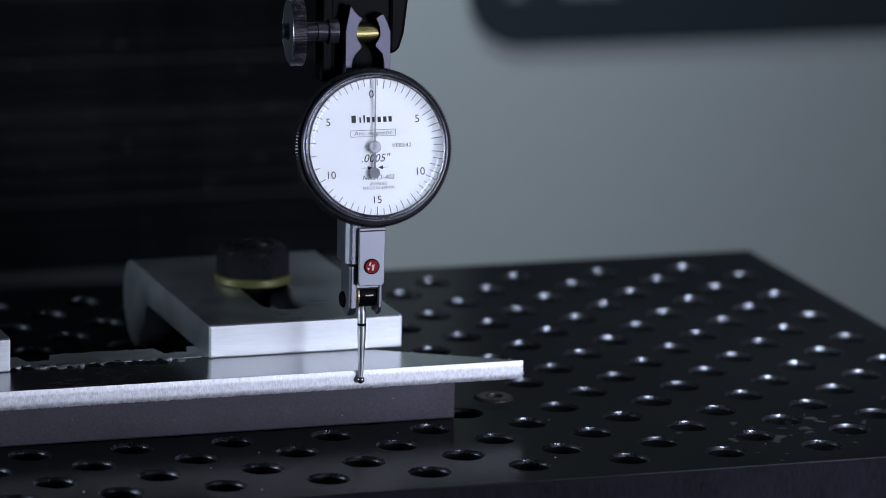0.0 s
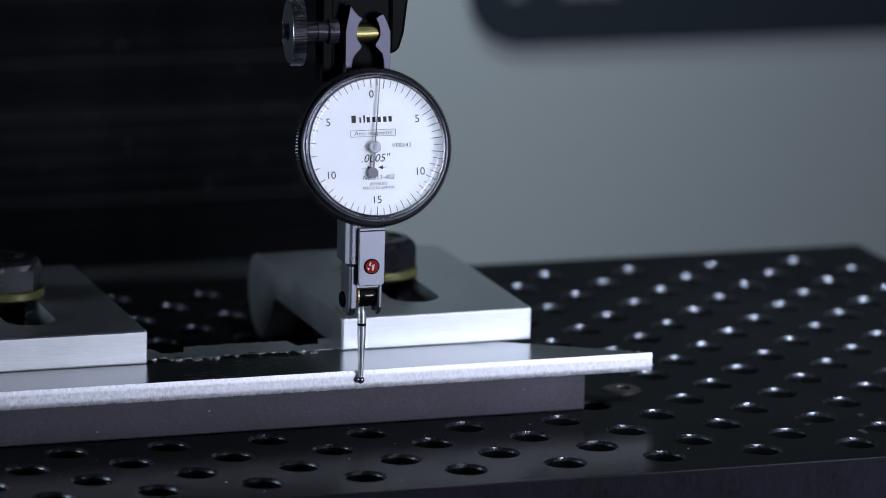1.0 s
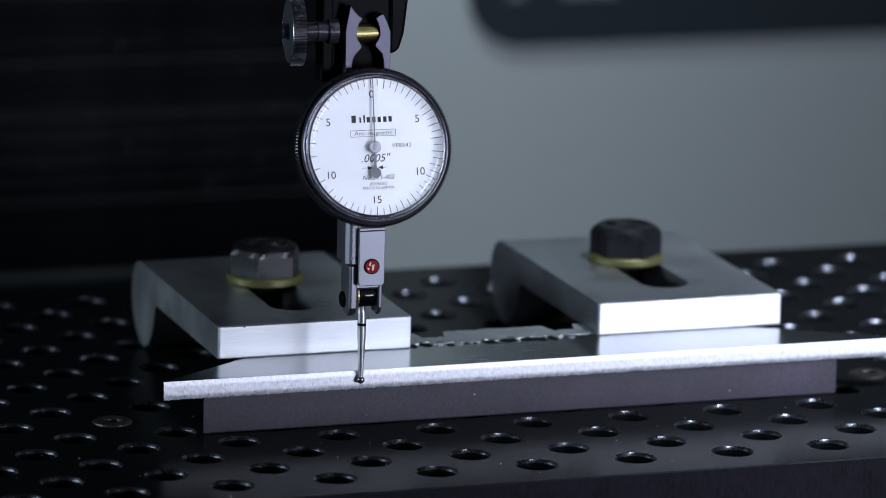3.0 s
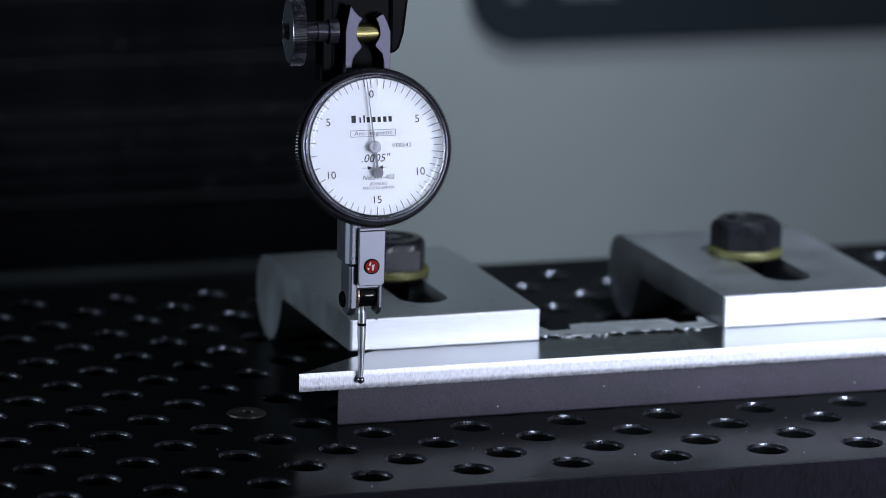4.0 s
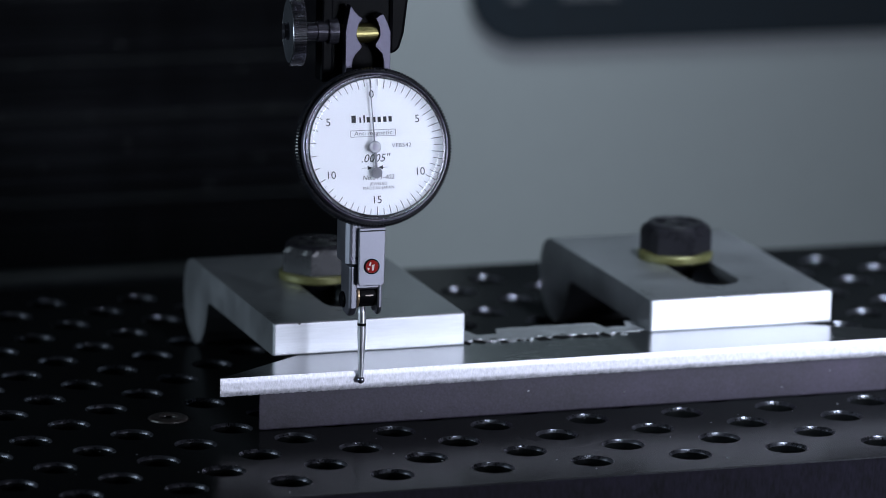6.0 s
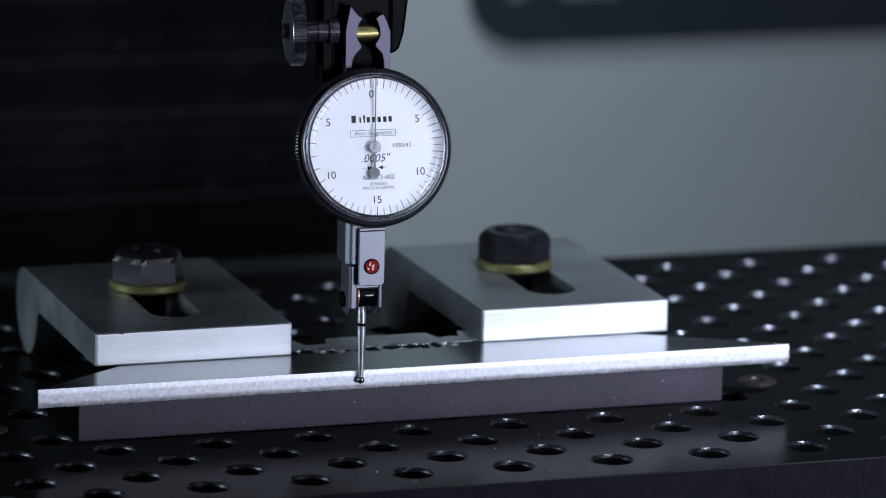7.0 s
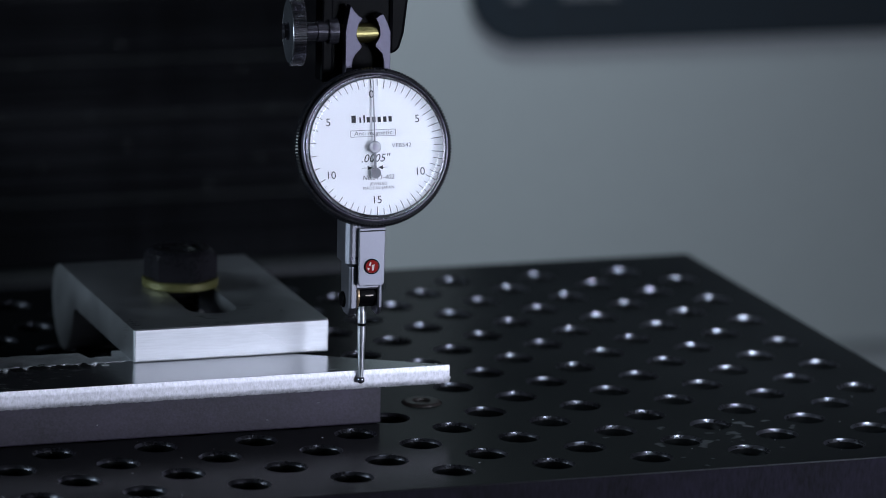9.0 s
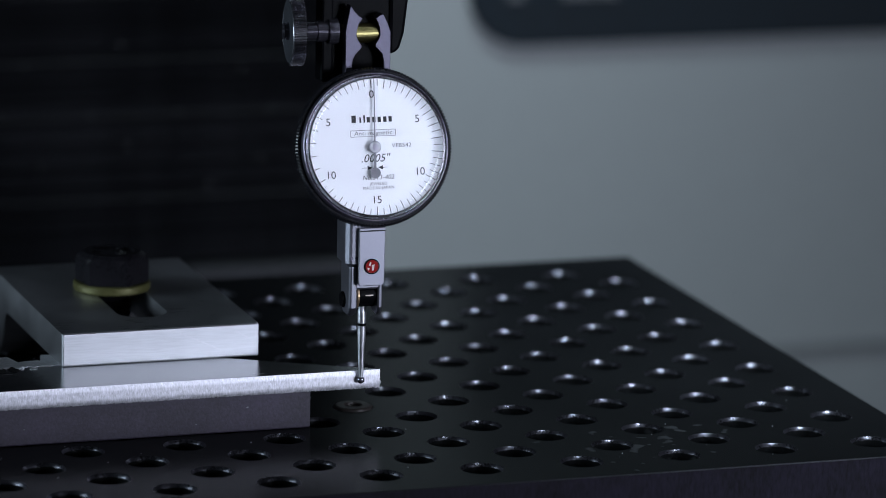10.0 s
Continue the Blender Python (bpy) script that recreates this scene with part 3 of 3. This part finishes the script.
    for k in range(456):
        a = 2 * math.pi * k / 456
        r = 0.0193 if k % 3 else 0.01888
        rings.append([bm.verts.new((rr * math.cos(a), y, rr * math.sin(a))) for rr, y in
                      ((0.01805, -0.0006), (r - 0.0004, -0.0006), (r, 0.0), (r, 0.0026), (r - 0.0004, 0.0030), (0.0170, 0.0030))])
    for k in range(456):
        for j in range(5):
            bm.faces.new((rings[k - 1][j], rings[k][j], rings[k][j + 1], rings[k - 1][j + 1]))
    part("knurled_ring", bm, M_KNURL, case, "black knurled bezel ring")
    part("dial_face", turned([(0.01742, 0.0), (0.01742, 0.0006)], "y", 96), M_DIAL, case, "white printed dial face")
    crystal = part("crystal", turned([(0.0001, -0.00215), (0.0150, -0.00215), (0.01700, -0.0021), (0.01700, -0.0015), (0.0150, -0.0015), (0.0001, -0.0015)], "y", 64),
                   M_GLASS, case, "clear domed crystal", smooth=True)
    crystal.visible_shadow = False
    # graduations: sixty ticks, every second one longer
    long_tick = box(-0.00008, 0.00008, -0.00004, 0.0, 0.0143, 0.0172)
    first = part("graduation", long_tick, M_INK, case)
    short = box(-0.00007, 0.00007, -0.00004, 0.0, 0.0148, 0.0172)
    second = part("graduation", short, M_INK, case, at=pose(0, 0, 0, 0, 6, 0))
    for k in range(2, 60):
        ob = new("graduation", (first if k % 2 == 0 else second).data)
        ob.parent = case
        ob.matrix_basis = pose(0, 0, 0, 0, 6 * k, 0)
    for text, a in (("0", 0), ("5", 60), ("10", 120), ("15", 180), ("10", 240), ("5", 300)):
        lettering(text, 0.0026, case, 0.0127 * math.sin(radians(a)), 0.0127 * math.cos(radians(a)), M_INK, -0.00003, name="numeral")
    # maker's mark: eight plain dark strokes
    xs = (-0.0047, -0.0031, -0.0021, -0.0011, 0.0003, 0.0016, 0.0030, 0.0043)
    for k, x in enumerate(xs):
        wide = 0.0011 if k == 0 else 0.0004 if k in (1, 2) else 0.0008
        part("mark_bar", box(x - wide / 2, x + wide / 2, -0.00005, 0, 0.0060, 0.0078 if k in (0, 2) else 0.0073), M_INK, case)
    # framed line of writing
    for x0, x1, z0, z1 in ((-0.0056, 0.0054, 0.0041, 0.0042), (-0.0056, 0.0054, 0.0026, 0.0027), (-0.0057, -0.0056, 0.0027, 0.0041), (0.0054, 0.0055, 0.0027, 0.0041)):
        part("frame_line", box(x0, x1, -0.00005, 0, z0, z1), M_INK, case)
    lettering("Anti magnetic", 0.00148, case, -0.0001, 0.0034, M_INK, -0.00003, 0.2, spread=1.12)
    lettering("VFB542", 0.00138, case, 0.0068, 0.0002, M_INK, -0.00003, spread=1.15)
    lettering(".0005\"", 0.0027, case, 0.0, -0.0027, M_INK, -0.00003, 0.3)
    lettering("No.513-402", 0.00155, case, 0.0006, -0.0073, M_INK, -0.00003, 0.25, spread=1.05)
    lettering("JEWELED", 0.0010, case, 0.0006, -0.0088, M_INK, -0.00003, spread=1.1)
    lettering("MADE IN JAPAN", 0.0010, case, 0.0006, -0.0098, M_INK, -0.00003, spread=1.1)
    for s in (-1, 1):
        part("arrow", prism([(0.0007 * s, -0.0049), (0.0019 * s, -0.0044), (0.0019 * s, -0.0054)], "y", -0.00005, 0), M_INK, case)
        part("arrow_line", box(*sorted((0.0019 * s, 0.0033 * s)), -0.00005, 0, -0.00495, -0.00485), M_INK, case)
    # needle with a round counterweight
    bm = prism([(-0.00016, 0.0), (0.00016, 0.0), (0.00010, 0.0162), (-0.00010, 0.0162)], "y", -0.0009, -0.0007)
    needle = part("needle", bm, M_NEEDLE, case, "thin grey needle")
    part("hub", turned([(0.0004, -0.0014), (0.0013, -0.0014), (0.0015, -0.0011), (0.0015, -0.0003)], "y", 28), M_HUB, case, "small steel hub")
    part("hub_screw", turned([(0.0005, -0.00150), (0.0007, -0.00145), (0.0007, -0.0013)], "y", 20), M_BEZEL, case)
    return root, needle


def needle_tail(needle):
    """The needle's tail and counterweight, joined to the needle's mesh."""
    bm = bmesh.new()
    bm.from_mesh(needle.data)
    for src in (prism([(-0.00032, 0.0), (0.00032, 0.0), (0.00026, -0.0052), (-0.00026, -0.0052)], "y", -0.0009, -0.0007),):
        me = bpy.data.meshes.new("tail")
        src.to_mesh(me)
        src.free()
        bm.from_mesh(me)
    turned([(0.0013, -0.0010), (0.0013, -0.0006)], "y", 28, True, bm)
    for v in bm.verts[-56:]:
        v.co.z -= 0.0062
    bm.to_mesh(needle.data)
    bm.free()


def holder():
    root = tagged(new("indicator_holder"), "black clamp holder with a knurled knob gripping the indicator", "holder")
    root.location = (0.0030, 0.0380, 0.09035)
    # two ground jaws with round reliefs
    left = [(-0.0018, -0.0043), (-0.0019, 0.0085), (-0.0017, 0.0102), (-0.0007, 0.0152), (0.0002, 0.0138), (0.0014, 0.0125), (0.0024, 0.0119), (0.0020, 0.0112), (0.0014, 0.0104), (0.0011, 0.0093), (0.0009, 0.0081),
            (0.0012, 0.0068), (0.0018, 0.0059), (0.0024, 0.0050), (0.0018, 0.0042), (0.0007, 0.0031), (0.0001, 0.0020), (-0.0001, 0.0008), (0.0000, -0.0004), (0.0005, -0.0014), (0.0012, -0.0024), (0.0012, -0.0043)]
    right = [(0.0096, -0.0043), (0.0095, 0.0083), (0.0087, 0.0105), (0.0076, 0.0128), (0.0065, 0.0124), (0.0056, 0.0118), (0.0063, 0.0105), (0.0067, 0.0092), (0.0068, 0.0078), (0.0064, 0.0066), (0.0058, 0.0057),
            (0.0056, 0.0049), (0.0065, 0.0041), (0.0074, 0.0030), (0.0078, 0.0015), (0.0079, 0.0001), (0.0076, -0.0012), (0.0070, -0.0023), (0.0070, -0.0043)]
    part("jaw", prism(left, "y", 0.0, 0.0030, 0.00015), M_JAW, root, "ground steel clamp jaw", at=pose(0.0012, 0.0052, -0.0011))
    part("jaw", prism(right, "y", 0.0, 0.0030, 0.00015), M_JAW, root, "ground steel clamp jaw", at=pose(0.0012, 0.0052, -0.0011))
    part("jaw_block", box(-0.0034, 0.0118, 0.0090, 0.0180, -0.0060, 0.0300, 0.0006), M_BLACK, root)
    part("side_post", box(-0.0060, -0.0030, 0.0075, 0.0130, -0.0050, 0.0300, 0.0006), M_BLACK, root)
    arm = [(0.0100, 0.0360), (0.0153, 0.0360), (0.0150, 0.0150), (0.0141, 0.0070), (0.0130, 0.0034), (0.0119, 0.0022), (0.0100, 0.0020)]
    part("arm", prism(arm, "y", 0.0045, 0.0140, 0.0010), M_BLACK, root, "black tapered holder arm", at=pose(0.0013, 0.0040, -0.0009))
    part("top_bridge", box(-0.0020, 0.0132, 0.0098, 0.0172, 0.0115, 0.0355, 0.0012), M_BLACK, root)
    part("brass_screw", turned([(0.0024, -0.0012), (0.0024, 0.0090)], "x", 32), M_BRASS, root, "brass cross screw", smooth=False, at=pose(0.0006, 0.0082, 0.0067))
    part("shaft", turned([(0.0022, -0.0117), (0.0022, -0.0072), (0.0026, -0.0070), (0.0026, -0.0045), (0.0032, -0.0043), (0.0032, -0.0020)], "x", 32), M_SHAFT, root, "dark blued knob shaft", at=pose(0, 0.0080, 0.0075, 0, 0, -4))
    part("collar", turned([(0.0014, -0.0120), (0.0028, -0.0119), (0.0028, -0.0110)], "x", 32), M_SHAFT, root, at=pose(0, 0.0080, 0.0075, 0, 0, -4))
    # knurled knob on the shaft
    bm = bmesh.new()
    rings = []
    for k in range(320):
        a = 2 * math.pi * k / 320
        r = 0.0084 if k % 4 < 2 else 0.0077
        rings.append([bm.verts.new((x, rr * math.cos(a), rr * math.sin(a))) for x, rr in
                      ((-0.0146, 0.0070), (-0.0151, 0.0076), (-0.0150, 0.0077), (-0.0148, r), (-0.0119, r), (-0.0117, r - 0.0004), (-0.0116, 0.0020))])
    for k in range(320):
        for j in range(6):
            bm.faces.new((rings[k - 1][j], rings[k][j], rings[k][j + 1], rings[k - 1][j + 1]))
    knob = part("knob", bm, M_NICKEL, root, "bright nickel knurled thumb knob", at=pose(0.0012, 0.0080, 0.0075, 0, 0, -6.5))
    part("knob_face", turned([(0.0016, -0.0148), (0.0030, -0.0152), (0.0060, -0.0152), (0.0076, -0.01505), (0.0076, -0.0146)], "x", 48), M_KNOB, knob, "dull grey knob face")
    part("knob_boss", turned([(0.0010, -0.0156), (0.0014, -0.0162), (0.0020, -0.0162), (0.0022, -0.0148)], "x", 24), M_SHAFT, knob)
    return root


# ---- build ----
enclosure()
bellows()
the_holder = holder()
the_indicator, the_needle = indicator()
needle_tail(the_needle)
table_things = [machine_table(), riser_block(), work_piece()]
clamp_a = strap_clamp()
clamp_a.location = (-0.1627, 0.0627, 0)
clamp_b = copy_thing(clamp_a, pose(-0.0624, 0.0643, 0))
bolt_a = clamp_bolt()
bolt_a.matrix_basis = pose(-0.1374, 0.1085, 0, 0, 0, 4)
bolt_b = copy_thing(bolt_a, pose(-0.0383, 0.1089, 0, 0, 0, 39))
for px, pz, ang, ln in ((0.0350, 0.0182, -25, 0.0120), (0.0455, 0.0195, -32, 0.0040)):
    part("scratch", box(-ln / 2, ln / 2, -0.00104, -0.00098, -0.00012, 0.00012), M_STEEL, clamp_b, at=pose(px, 0, pz, 0, -ang, 0))
part("nick", prism([(-0.0005, 0.0), (0.0004, 0.0), (0.0001, -0.0004)], "y", -0.00103, -0.00080), M_BOLT, clamp_a, at=pose(0.0065, 0, CLAMP_TOP - 0.0001))
plug_a = plug_screw(HOLE_X + PITCH / 2, HOLE_Y + 2.5 * PITCH)
plug_b = copy_thing(plug_a, pose(HOLE_X - 7.5 * PITCH, HOLE_Y + 2.5 * PITCH, 0))
table_things += [clamp_a, clamp_b, bolt_a, bolt_b, plug_a, plug_b, fixture_plate(), swarf()]


def motions():
    for ob in table_things:
        home = ob.matrix_basis.copy()
        walk(ob, [(t, Matrix.Translation((s * MM, 0, 0)) @ home) for t, s in TRAVEL])
    walk(the_needle, [(t, pose(0, 0, 0, 0, a, 0)) for t, a in NEEDLE])


motions()
